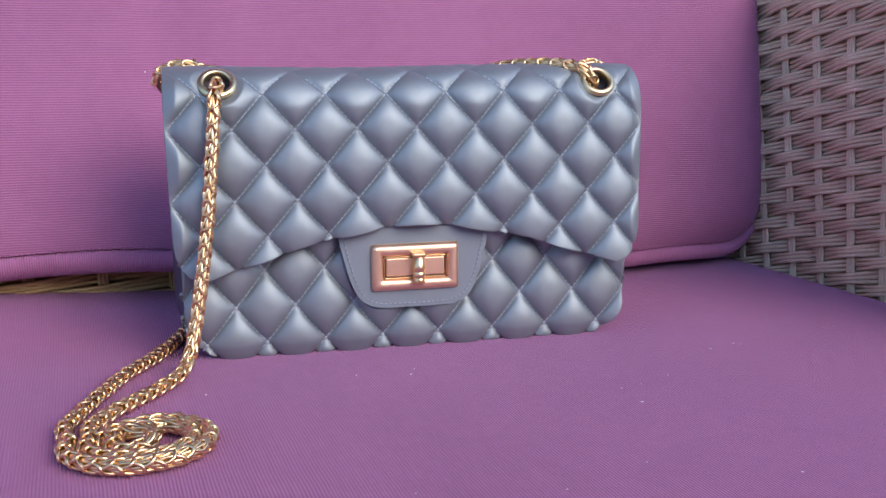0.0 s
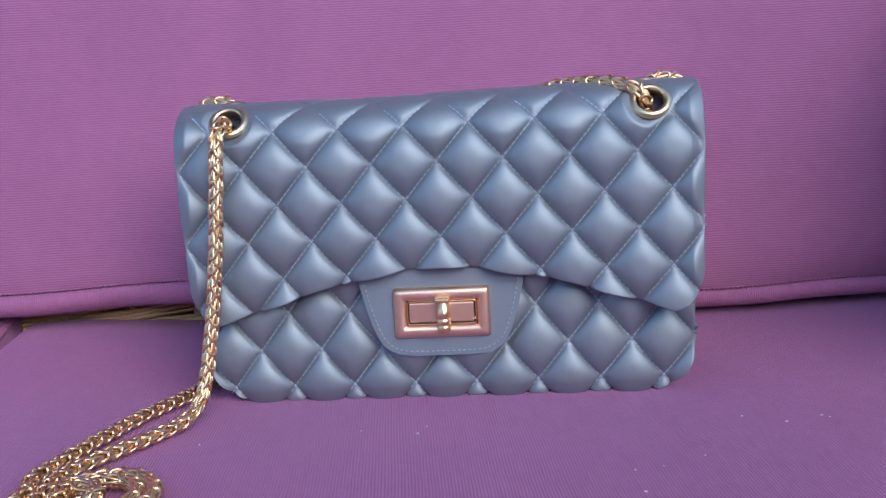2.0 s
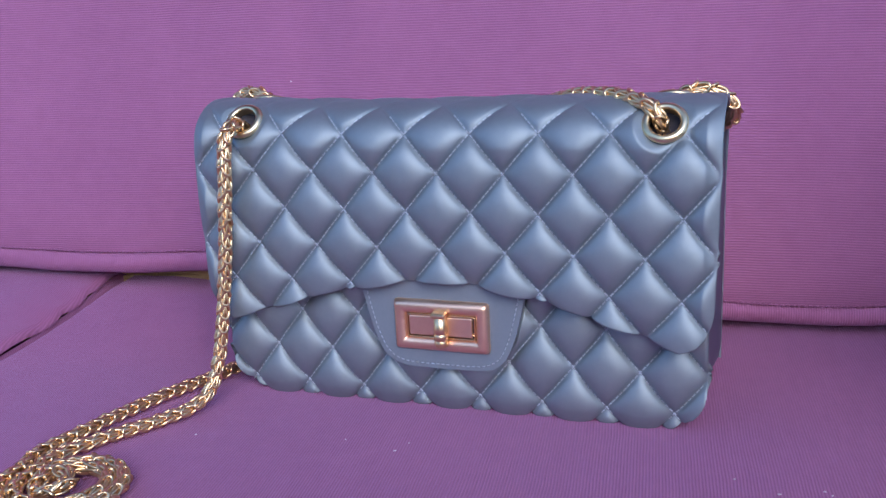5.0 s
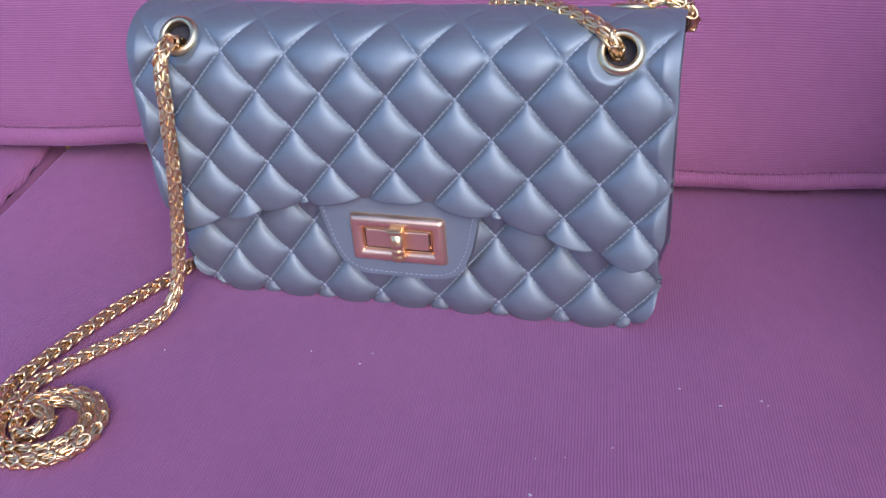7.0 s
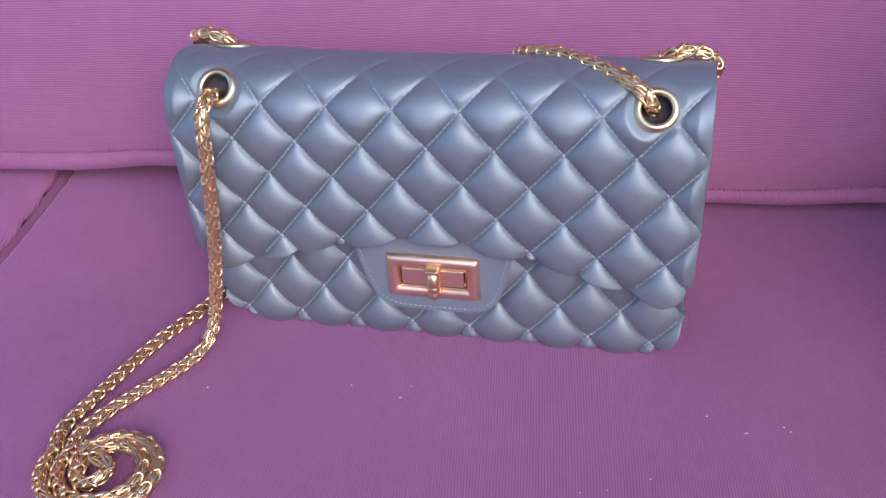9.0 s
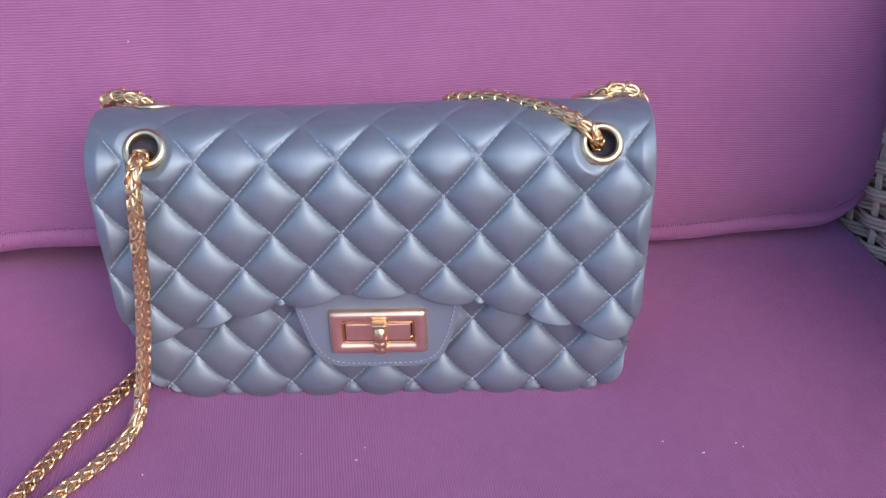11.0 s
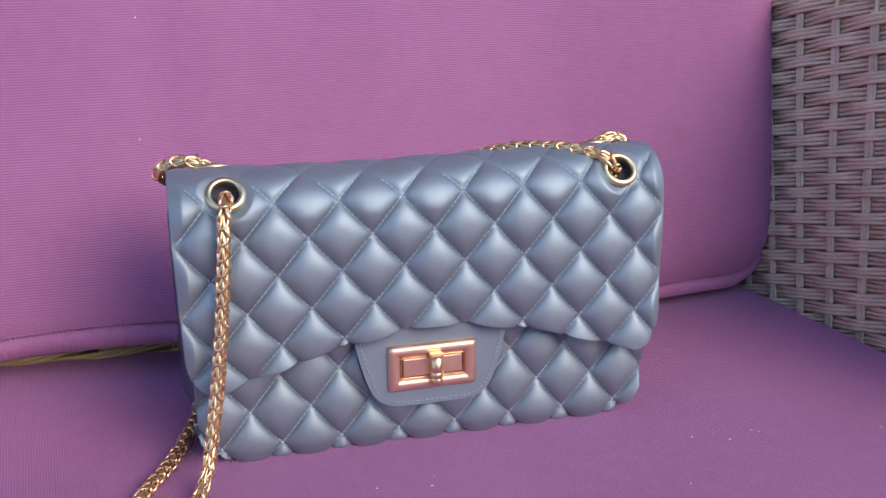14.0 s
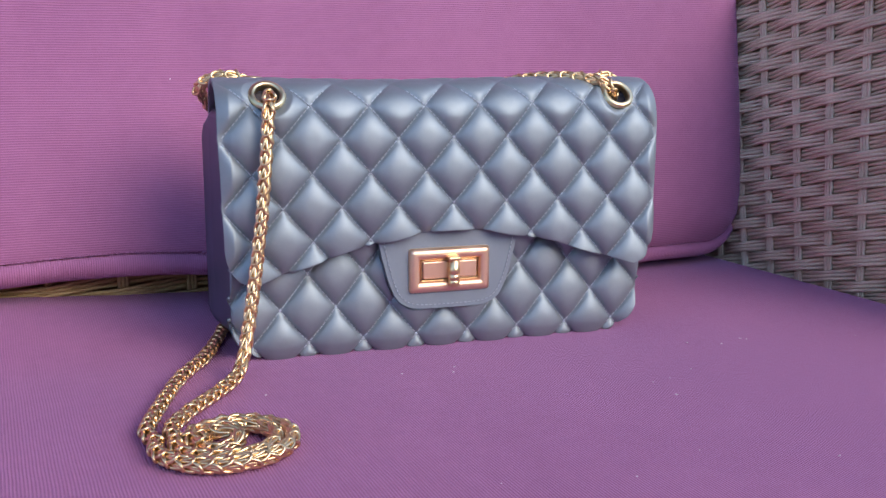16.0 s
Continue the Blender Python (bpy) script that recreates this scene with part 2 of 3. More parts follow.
def seat_cushion(u0, u1, v0, v1, label, sink=0.0, r=0.017, roll=0.0):
    thing = tagged(new("seat_cushion"), label, "cushion", "cushions of the sofa")
    thing.matrix_world = SOFA
    nu, nv = 90, 90
    us = np.r_[u0 + r * (1 - np.cos(np.linspace(0, np.pi / 2, 10))), np.linspace(u0 + r, u1 - r, nu)[1:-1], u1 - r * (1 - np.cos(np.linspace(np.pi / 2, 0, 10)))]
    vs = np.r_[v0 + r * (1 - np.cos(np.linspace(0, np.pi / 2, 10))), np.linspace(v0 + r, v1 - r, nv)[1:-1], v1 - r * (1 - np.cos(np.linspace(np.pi / 2, 0, 10)))]
    uu, vv = np.meshgrid(us, vs)
    edge = np.minimum(np.minimum(uu - u0, u1 - uu), np.minimum(vv - v0, v1 - vv)).clip(0, r)
    drop = r - np.sqrt(np.maximum(r * r - (r - edge) ** 2, 0))
    wrinkle = 0.0012 * np.sin(vv * 160 + 3 * np.sin(uu * 30)) * np.exp(-((edge - 0.009) / 0.006) ** 2) * (r > 0.01)
    tired = np.clip((u1 - r * 0.3 - uu) / 0.032, 0, 1)          # the worn edge rolls down into the joint
    pucker = 1 + 0.30 * np.sin(vv * 210 + 2 * np.sin(vv * 60)) * np.clip(1 - tired, 0, 1)
    zz = seat_height(uu, vv) - drop + wrinkle - sink - roll * np.clip((0.150 - vv) / 0.05, 0.1, 1) * pucker * (1 - tired) ** 2.0
    verts = np.stack([uu + seam_shift(uu, vv), vv, zz], -1).reshape(-1, 3)
    part("top_panel", mesh_of(verts, grid_faces(len(vs), len(us))), fabric_along, thing)
    # boxing strip all round
    loop = [(u, v0) for u in us] + [(u1, v) for v in vs[1:]] + [(u, v1) for u in us[::-1][1:]] + [(u0, v) for v in vs[::-1][1:-1]]
    lp = np.array(loop)
    top = seat_height(lp[:, 0], lp[:, 1]) - r - sink - roll * np.clip((0.150 - lp[:, 1]) / 0.05, 0.1, 1) * np.clip(1 - (u1 - r * 0.3 - lp[:, 0]) / 0.032, 0, 1) ** 2.0
    lp = np.c_[lp[:, 0] + seam_shift(lp[:, 0], lp[:, 1]), lp[:, 1]]
    mid = np.array([(u0 + u1) / 2, (v0 + v1) / 2])
    rings = []
    for k, (down, out) in enumerate(((0.0, 0.0), (0.002, -0.0012), (0.004, 0.0008), (0.03, 0.002), (0.08, 0.0))):
        way = (lp - mid) / np.linalg.norm(lp - mid, axis=1)[:, None]
        rings.append(np.c_[lp + way * out, top - down])
    n = len(lp)
    part("boxing_strip", mesh_of(np.concatenate(rings), grid_faces(len(rings), n, loop=True, flip=True) + [tuple(range((len(rings) - 1) * n, len(rings) * n))[::-1]]), fabric_edge, thing)
    return thing


seat_cushion(SEAM_U, ARM_U - 0.004, -0.50, 0.150, "purple ribbed outdoor seat cushion with rounded edges, carrying the handbag", 0.0, 0.006)
seat_cushion(SEAM_U - 0.56, SEAM_U - 0.0050, -0.50, 0.150, "purple ribbed outdoor seat cushion with a wrinkled edge", -0.007, 0.004, 0.005)

# ---- backrest cushion ----
LEAN_BACK = 0.22
B0, B1, B_TOP = -0.80, 0.2865, 0.44


def seam_height(u):
    t = np.clip((np.asarray(u) + 0.15) / 0.33, 0, 1)
    return 0.038 - 0.0225 * t * t * (3 - 2 * t) + 0.0012 * np.sin(np.asarray(u) * 34)


back = tagged(new("backrest_cushion"), "large purple ribbed backrest cushion leaning against the wicker sofa back", "cushion", "cushions of the sofa")
back.matrix_world = SOFA
us = np.r_[np.linspace(B0, B1 - 0.03, 150), B1 - 0.03 + 0.03 * np.sin(np.linspace(0, np.pi / 2, 14))[1:]]
ws = np.r_[0.02 * (1 - np.cos(np.linspace(0, np.pi / 2, 12))), np.linspace(0.02, B_TOP, 90)[1:]]
uu, ww = np.meshgrid(us, ws)
right = np.clip((uu - (B1 - 0.03)) / 0.03, 0, 1)
lean = LEAN_BACK - 0.09 * np.clip((uu - 0.06) / 0.22, 0, 1)
puff = 0.004 * (1 - np.exp(-ww / 0.010)) * (1 - right ** 2)
fold = 0.0026 * np.exp(-((uu + 0.094 + 0.03 * ww) / 0.014) ** 2) * np.clip(ww / 0.05, 0, 1) - 0.0012 * np.exp(-((uu - 0.20 - 0.25 * (ww - 0.05)) / 0.03) ** 2)
swell = 0.0022 * np.sin(uu * 13 + 0.7) * np.sin(ww * 11 + 0.4)
yy = BACK_V + 0.010 * np.clip((-0.08 - uu) / 0.10, 0, 1) + lean * ww - puff + fold + swell - 0.012 * np.clip((uu - 0.10) / 0.15, 0, 1) ** 2 * (1 - np.exp(-ww / 0.02)) + 0.005 * (1 - np.sqrt(1 - 0.995 * right ** 2))
zz = seam_height(uu) + ww + 0.014 * right ** 2 * np.exp(-ww / 0.02)
part("front_panel", mesh_of(np.stack([uu, yy, zz], -1).reshape(-1, 3), grid_faces(len(ws), len(us))), fabric_across, back)
# boxing strip under the front panel: starts in the seam, swells, turns under
rows = []
y_seam, z_seam = yy[0], zz[0]
for down, fore in ((-0.0012, 0.0045), (0.0006, 0.0010), (0.003, -0.0022), (0.008, -0.0024), (0.012, -0.0008), (0.0150, 0.004), (0.0160, 0.012), (0.0162, 0.05), (0.016, 0.10)):
    down = down * (0.92 - 0.16 * np.clip((us + 0.15) / 0.33, 0, 1)) if down > 0.002 else down
    ripple = 0.0010 * np.sin(us * 41 + down * 200) + 0.0006 * np.sin(us * 97)
    rows.append(np.stack([us, y_seam + fore + ripple * (np.mean(down) > 0.002), np.maximum(z_seam - down, seat_height(us, y_seam) + 0.0028 - 0.0018 * (fore > 0.003))], -1))
part("boxing_strip", mesh_of(np.concatenate(rows), grid_faces(len(rows), len(us), flip=True)), fabric_along, back)
# side and back close the cushion
side = np.array([(yy[k, -1], zz[k, -1]) for k in range(len(ws))])
sv = [(B1, y, z) for y, z in side] + [(B1, y + 0.12, z - 0.01) for y, z in side]
n = len(side)
part("side_panel", mesh_of(sv, [(k, n + k, n + k + 1, k + 1) for k in range(n - 1)]), fabric_edge, back)
tv = [(u, yy[-1, 0] , zz[-1, k]) for k, u in enumerate(us)] + [(u, yy[-1, 0] + 0.12, zz[-1, k] - 0.01) for k, u in enumerate(us)]
part("top_panel", mesh_of(tv, grid_faces(2, len(us))), fabric_along, back)
bv = [(B0, 0.225, 0.02), (B1, 0.225, 0.0), (B1, yy[-1, -1] + 0.12, zz[-1, -1] - 0.01), (B0, yy[-1, 0] + 0.12, zz[-1, 0] - 0.01)]
part("back_panel", mesh_of(bv, [(0, 3, 2, 1)]), fabric_across, back)
# seam thread: short tacks that show as a broken line
tacks = bmesh.new()
for k in range(330):
    u = -0.62 + k * 0.00275
    if u > B1 - 0.035:
        break
    m = Matrix.Translation((u, float(np.interp(u, us, yy[0])) - 0.0004, float(seam_height(u)) + 0.0004)) @ Matrix.Diagonal((0.0017, 0.0008, 0.0007, 1))
    bmesh.ops.create_cube(tacks, size=1.0, matrix=m)
tagged(part("seam_stitching", tacks, fabric_edge, back), kind="stuff")

# ---- wicker sofa ----
sofa = tagged(new("wicker_sofa"), "grey-brown woven wicker garden sofa with an armrest", "sofa")
sofa.matrix_world = SOFA
WEFT = 0.0164                      # height of two bundles on a stake


def arm_top(v):
    """Height of the arm: level beside the backrest, its unseen front swept down to let sunlight onto the seat."""
    t = np.clip((-0.035 - np.asarray(v)) / 0.21, 0, 1)
    return 0.197 - 0.165 * t * t * (3 - 2 * t)


def weave(panel, place, q0, q1, low, high, mat, shift=0.0, slant=0.385, gap=0.0026, top=None):
    """A woven sheet under panel. place(q, side, out, z) puts a point at stake number q, side metres along, out of the face and z up. Every bundle has three canes."""
    q = np.arange(q0, q1 + 0.05, 0.125)
    rise = slant * WEFT * q
    r0, r1 = int((low - rise.max()) / (WEFT / 2)) - 2, int((high - rise.min()) / (WEFT / 2)) + 2
    for r in range(r0, r1 + 1):
        base = r * WEFT / 2 + rise + shift
        over = 0.0028 * np.cos(np.pi * (q + r))
        for c in (-1, 0, 1):
            z = base + c * gap * (1 - 0.15 * np.cos(np.pi * (q + r)))
            ok = (z > low) & (z < high)
            if top:
                ok &= z < top(np.array([place(a, 0.0, 0.0, h)[1] for a, h in zip(q, z)]))
            if ok.sum() < 4:
                continue
            sway = 0.0003 * np.sin(q * 2.3 + r * 2.1 + c)
            line = [place(a, 0.0, o, h) for a, o, h in zip(q[ok], (over + sway + (0.0004 if c == 0 else 0))[ok], z[ok])]
            part("cane_strand", tube_mesh(line, 0.00132, 6), mat, panel)
    for k in range(math.ceil(q0), int(q1) + 1):
        for c in (-1, 0, 1):
            tall = np.linspace(low, high, 40)
            if top:
                tall = tall[tall < top(np.array([place(k, 0.0, 0.0, z)[1] for z in tall]))]
            line = [place(k, c * 0.0021, 0.0003 * (c == 0), z) for z in tall]
            part("stake", tube_mesh(line, 0.00112, 6), mat, panel)


def arm_place(q, side, out, z):
    """The stakes of the arm lean back, the hindmost most."""
    return (ARM_U - out, 0.0698 - 0.0258 * q - side + z * (0.137 - 0.024 * min(q, 4)), z)


av = np.linspace(0.20, -0.50, 71)
prof = [(0.20, -0.40)] + [(v, float(arm_top(v)) - 0.001) for v in av] + [(-0.50, -0.40)]
n = len(prof)
sides = [(u, v, z) for u in (ARM_U + 0.008, ARM_U + 0.10) for v, z in prof]
arm_core = part("armrest", mesh_of(sides, [tuple(range(n)), tuple(range(2 * n - 1, n - 1, -1))] + [(k, k + n, (k + 1) % n + n, (k + 1) % n) for k in range(n)], False), cane, sofa, "woven wicker armrest, its unseen front lowered to let sunlight in")
rounded(arm_core, 0.01)
weave(arm_core, arm_place, -3.0, 12.0, -0.045, 0.197, cane, -0.0067, top=arm_top)
# rolled rim along the top of the arm
for k, (du, dz) in enumerate(((0.001, 0.1985), (0.0035, 0.2010), (0.0065, 0.2025), (0.0095, 0.2032), (0.0125, 0.2034), (0.0155, 0.2034), (0.0185, 0.2034), (0.0215, 0.2034), (0.0245, 0.2034), (0.0275, 0.2034), (0.0305, 0.2034), (0.0335, 0.2034))):
    line = [(ARM_U + du + 0.0003 * math.sin(j * 0.9 + k), 0.19 - j * 0.008, dz - 0.198 + float(arm_top(0.19 - j * 0.008)) + 0.0007 * math.cos(math.pi * (j * 0.30 + k))) for j in range(70)]
    part("rim_strand", tube_mesh(line, 0.0016, 6), cane, arm_core)
for k in range(14):
    v = arm_place(k - 2, 0.0, 0.0, 0.19)[1]
    h = float(arm_top(v)) - 0.197
    line = smooth_line([(ARM_U + 0.001, v, 0.185 + h), (ARM_U, v, 0.2005 + h), (ARM_U + 0.006, v, 0.2052 + h), (ARM_U + 0.04, v, 0.2055 + h)], 3)
    part("rim_binding", tube_mesh(line, 0.0017, 6), cane, arm_core)
base_core = part("back_rail", box_mesh(-0.80, ARM_U + 0.006, 0.170, 0.195, -0.40, 0.07), straw, sofa, "woven yellow-brown cane back rail")
weave(base_core, lambda q, side, out, z: (-0.50 + 0.040 * q + side, 0.148 - out, z), -1.0, 11.0, -0.035, 0.0225, straw, 0.004, 0.2)
part("seat_frame", box_mesh(-0.80, ARM_U + 0.006, -0.48, 0.168, -0.40, -0.11), cane, sofa)

# ---- handbag ----
bag = tagged(new("handbag"), "pearly blue-grey quilted handbag with gold chain on the purple seat", "handbag")
QX, QS = 0.0140, 0.0162        # half the quilt's diamond, across and along
flap_line = smooth_line([(-0.0070, 0.030), (-0.0085, 0.045), (-0.0100, 0.065), (-0.0108, 0.085), (-0.0105, 0.104), (-0.0098, 0.1165), (-0.0070, 0.1265), (0.0020, 0.1335), (0.0120, 0.1360), (0.0225, 0.1345), (0.0345, 0.1298), (0.0455, 0.1222), (0.0530, 0.1120), (0.0570, 0.0900), (0.0575, 0.0500), (0.0550, 0.0120)], 4)
flap_len = lengths(flap_line)
front_half = flap_line[:, 0] < 0.01


def flap_s(z):
    """Length along the flap at which its front is at height z."""
    return np.interp(z, flap_line[front_half, 1], flap_len[front_half])


S_CROSS = float(flap_s(0.1078))
EDGE_X = (0.0, 0.017, 0.030, 0.040, 0.055, 0.069, 0.088, 0.0995, 0.1055, 0.1090, 0.1112, 0.1122)
EDGE_Z = (0.0622, 0.0612, 0.0585, 0.0568, 0.0540, 0.0490, 0.0435, 0.0402, 0.0425, 0.0460, 0.0515, 0.0570)
GROMMETS = ((-0.0885, 0.1280), (0.0908, 0.1272))


def quilt(a, b, height, power=0.66):
    """Height of the quilting; a and b count half diamonds."""
    u = np.abs(np.sin(np.pi * (a + b) / 2)) * np.abs(np.sin(np.pi * (a - b) / 2))
    return height * (1 - (1 - u ** power) ** 1.4) - 0.16 * height * np.exp(-(u / 0.09) ** 2)


def flap_point(x, s, lift=0.0, relief=True):
    """Places on the flap's outer face."""
    x, s = np.broadcast_arrays(np.asarray(x, float), np.asarray(s, float))
    p = along(flap_line, s.ravel()).reshape(*s.shape, 2)
    q = along(flap_line, (s + 0.0008).ravel()).reshape(*s.shape, 2) - along(flap_line, (s - 0.0008).ravel()).reshape(*s.shape, 2)
    q /= np.linalg.norm(q, axis=-1)[..., None] + 1e-12
    ny, nz = -q[..., 1], q[..., 0]
    h = quilt((x - 0.0006) / QX, (s - S_CROSS) / QS, 0.0045) * (1 - 0.8 * np.clip((s - S_CROSS - 0.010) / 0.022, 0, 1)) if relief else 0 * x
    h = h * np.clip((0.1125 - np.abs(x)) / 0.006, 0.06, 1)
    for g in S_HOLES:
        h = h * np.clip((np.hypot(x - g[0], s - g[1]) - 0.0072) / 0.0045, 0, 1)
    low = np.clip((0.085 - p[..., 1]) / 0.045, 0, 1) * (s < S_CROSS)
    flare = low * (0.0045 * np.clip((x - 0.03) / 0.075, 0, 1) ** 1.5 + 0.0015 * np.clip((-x - 0.05) / 0.06, 0, 1) ** 1.5)
    sag = -0.0012 * np.exp(-((x + 0.03) / 0.05) ** 2) * np.clip((p[..., 1] - 0.10) / 0.03, 0, 1)
    return np.stack([x, p[..., 0] + ny * (h + lift) - flare, p[..., 1] + nz * (h + lift) + sag], -1)


S_HOLES = [(gx, float(flap_s(gz))) for gx, gz in GROMMETS]
S_TOP = float(np.interp(0.0275, flap_line[flap_line[:, 1] > 0.12, 0], flap_len[flap_line[:, 1] > 0.12]))
S_HOLES += [(-0.0920, S_TOP), (0.0910, S_TOP)]

xs = np.linspace(-0.1122, 0.1122, 449)
start = flap_s(np.interp(np.abs(xs), EDGE_X, EDGE_Z))
rr = np.linspace(0, 1, 420)
ss = start[None] + (flap_len[-1] - start)[None] * rr[:, None]
xx = np.repeat(xs[None], len(rr), 0) * (1 - 0.010 * np.clip((S_CROSS - ss) / 0.05, 0, 1)) * (1 - 0.02 * np.clip((ss - S_TOP) / 0.05, 0, 1))
pts = flap_point(xx, ss)
centre_x = (xx[:-1, :-1] + xx[1:, 1:]) / 2
centre_s = (ss[:-1, :-1] + ss[1:, 1:]) / 2
keep = np.ones(centre_x.shape, bool)
for g in S_HOLES:
    keep &= np.hypot(centre_x - g[0], centre_s - g[1]) > 0.0066
faces = [f for f, k in zip(grid_faces(len(rr), len(xs)), keep.ravel()) if k]
flap = part("flap", mesh_of(pts.reshape(-1, 3), faces), pearl, bag, "quilted flap folded over the top")
thick(flap, 0.0020)

# front panel under the flap
BX, BS = 0.01385, 0.0174
body_line = smooth_line([(0.0022, 0.0012), (0.0016, 0.0022), (0.0008, 0.0050), (-0.0004, 0.0110), (-0.0008, 0.0200), (-0.0006, 0.0400), (0.0003, 0.0700), (0.0010, 0.1000)], 4)
body_len = lengths(body_line)
S_BODY = float(np.interp(0.0247, body_line[:, 1], body_len))


def body_point(x, s, lift=0.0):
    x, s = np.broadcast_arrays(np.asarray(x, float), np.asarray(s, float))
    p = along(body_line, s.ravel()).reshape(*s.shape, 2)
    q = along(body_line, (s + 0.0008).ravel()).reshape(*s.shape, 2) - along(body_line, (s - 0.0008).ravel()).reshape(*s.shape, 2)
    q /= np.linalg.norm(q, axis=-1)[..., None] + 1e-12
    h = quilt((x + 0.0017) / BX, (s - S_BODY) / BS, 0.0045) * np.clip(0.75 + p[..., 1] / 0.03, 0, 1)
    h = h * np.clip((0.1115 - np.abs(x)) / 0.004, 0.2, 1)
    under = np.minimum(np.interp(p[..., 1], (0.0218, 0.0262, 0.035, 0.056), (0.020, 0.027, 0.031, 0.0362)) - np.abs(x + 0.0007), p[..., 1] - 0.0218)
    h = h * (1 - 0.85 * np.clip((under + 0.0005) / 0.003, 0, 1))      # pressed flat behind the tongue
    return np.stack([x, p[..., 0] - q[..., 1] * (h + lift), p[..., 1] + q[..., 0] * (h + lift) - 0.0004], -1)


xb = np.linspace(-0.1085, 0.1085, 433)
lift_corner = 0.018 - np.sqrt(np.maximum(0.018 ** 2 - np.clip(np.abs(xb) - 0.0905, 0, 0.018) ** 2, 0))
lift_corner = lift_corner + 0.002 * np.clip((np.abs(xb) - 0.0945) / 0.007, 0, 1)
sb = lift_corner[None] + (body_len[-1] - lift_corner)[None] * np.linspace(0, 1, 220)[:, None]
pb = body_point(np.repeat(xb[None], 220, 0), sb)
front = part("front_panel", mesh_of(pb.reshape(-1, 3), grid_faces(220, len(xb))), pearl, bag, "quilted front panel with scalloped lower edge")
thick(front, 0.0018)


def outline(half, low, high, corner):
    pts = []
    for cx, cz, a0 in ((half - corner, low + corner, -90), (half - 0.006, high - 0.006, 0), (-half + 0.006, high - 0.006, 90), (-half + corner, low + corner, 180)):
        r = corner if cz < 0.05 else 0.006
        for k in range(7):
            a = radians(a0 + 15 * k)
            pts.append((cx + r * math.cos(a), cz + r * math.sin(a)))
    return pts


# gusset: the plain sides and base between front and back, pinched in at the middle
ol = np.array(outline(0.1066, 0.0006, 0.1220, 0.017))
gv, ys = [], (0.0030, 0.006, 0.0095, 0.015, 0.0265, 0.040, 0.049, 0.0525)
for y in ys:
    foot = float(np.interp(y, (0.003, 0.006, 0.0095, 0.015), (0.0030, 0.0020, 0.0008, 0.0006)))
    cap = float(np.interp(y, (0.0265, 0.040, 0.049, 0.0525), (0.1220, 0.1200, 0.1120, 0.1060)))
    inward = 0.0025 * math.sin(math.pi * (y - 0.003) / 0.0495)
    spread = 0.0078 * max(0.0, (y - 0.003) / 0.0495)      # the back stands wider than the front
    gv += [(x - spread * max(0.0, (-x - 0.06) / 0.0466) + 0.4 * spread * max(0.0, (x - 0.06) / 0.0466) - math.copysign(inward * 0.5, x) * (abs(x) > 0.09), y, max(min(z, cap), foot)) for x, z in ol]
n = len(ol)
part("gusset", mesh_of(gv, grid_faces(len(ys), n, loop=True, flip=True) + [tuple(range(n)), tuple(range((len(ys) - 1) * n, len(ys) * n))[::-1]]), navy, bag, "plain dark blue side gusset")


# stitches in the quilting grooves
def stitch_mesh(point, a, b, origin_x, s_cross, s_low, s_high, half, holes=()):
    verts, faces = [], []
    step = 0.0025
    slope = math.hypot(a, b)
    for sign in (-1, 1):
        for m in range(-40, 41):
            # a seam: (x - origin) / a + sign * (s - s_cross) / b = 2 m
            lo = int(-0.4 / step)
            s = s_cross + np.arange(lo, -lo) * step * b / slope
            x = origin_x + a * (2 * m - sign * (s - s_cross) / b)
            ok = (np.abs(x) < half) & (s > s_low(x)) & (s < s_high)
            for g in holes:
                ok &= np.hypot(x - g[0], s - g[1]) > 0.0098
            s, x = s[ok], x[ok]
            if not len(s):
                continue
            ds, dx = 0.00085 * b / slope, -sign * 0.00085 * a / slope
            ws, wx = 0.00024 * a / slope, sign * 0.00024 * b / slope
            ring = []
            for l, w, h in ((-1, -1, 0.0), (-1, 1, 0.0), (1, 1, 0.0), (1, -1, 0.0), (-0.8, -0.6, 0.0004), (-0.8, 0.6, 0.0005), (0.8, 0.6, 0.0005), (0.8, -0.6, 0.0005)):
                ring.append(point(x + l * dx + w * wx, s + l * ds + w * ws, h))
            for k in range(len(s)):
                o = len(verts)
                verts += [r[k] for r in ring]
                faces += [(o + 4, o + 5, o + 6, o + 7), (o, o + 1, o + 5, o + 4), (o + 1, o + 2, o + 6, o + 5), (o + 2, o + 3, o + 7, o + 6), (o + 3, o, o + 4, o + 7)]
    return mesh_of(verts, faces, False)


flap_low = lambda x: flap_s(np.interp(np.abs(x), EDGE_X, EDGE_Z)) + 0.002
tagged(part("stitching", stitch_mesh(lambda x, s, h: flap_point(x, s, h, False), QX, QS, 0.0006, S_CROSS, flap_low, S_CROSS + 0.026, 0.110, S_HOLES), thread_mat, flap, "pale thread stitches"), kind="stuff")
tagged(part("stitching", stitch_mesh(body_point, BX, BS, -0.0017, S_BODY, lambda x: 0.003 + 0 * x, 0.10, 0.106), thread_mat, front, "pale thread stitches"), kind="stuff")

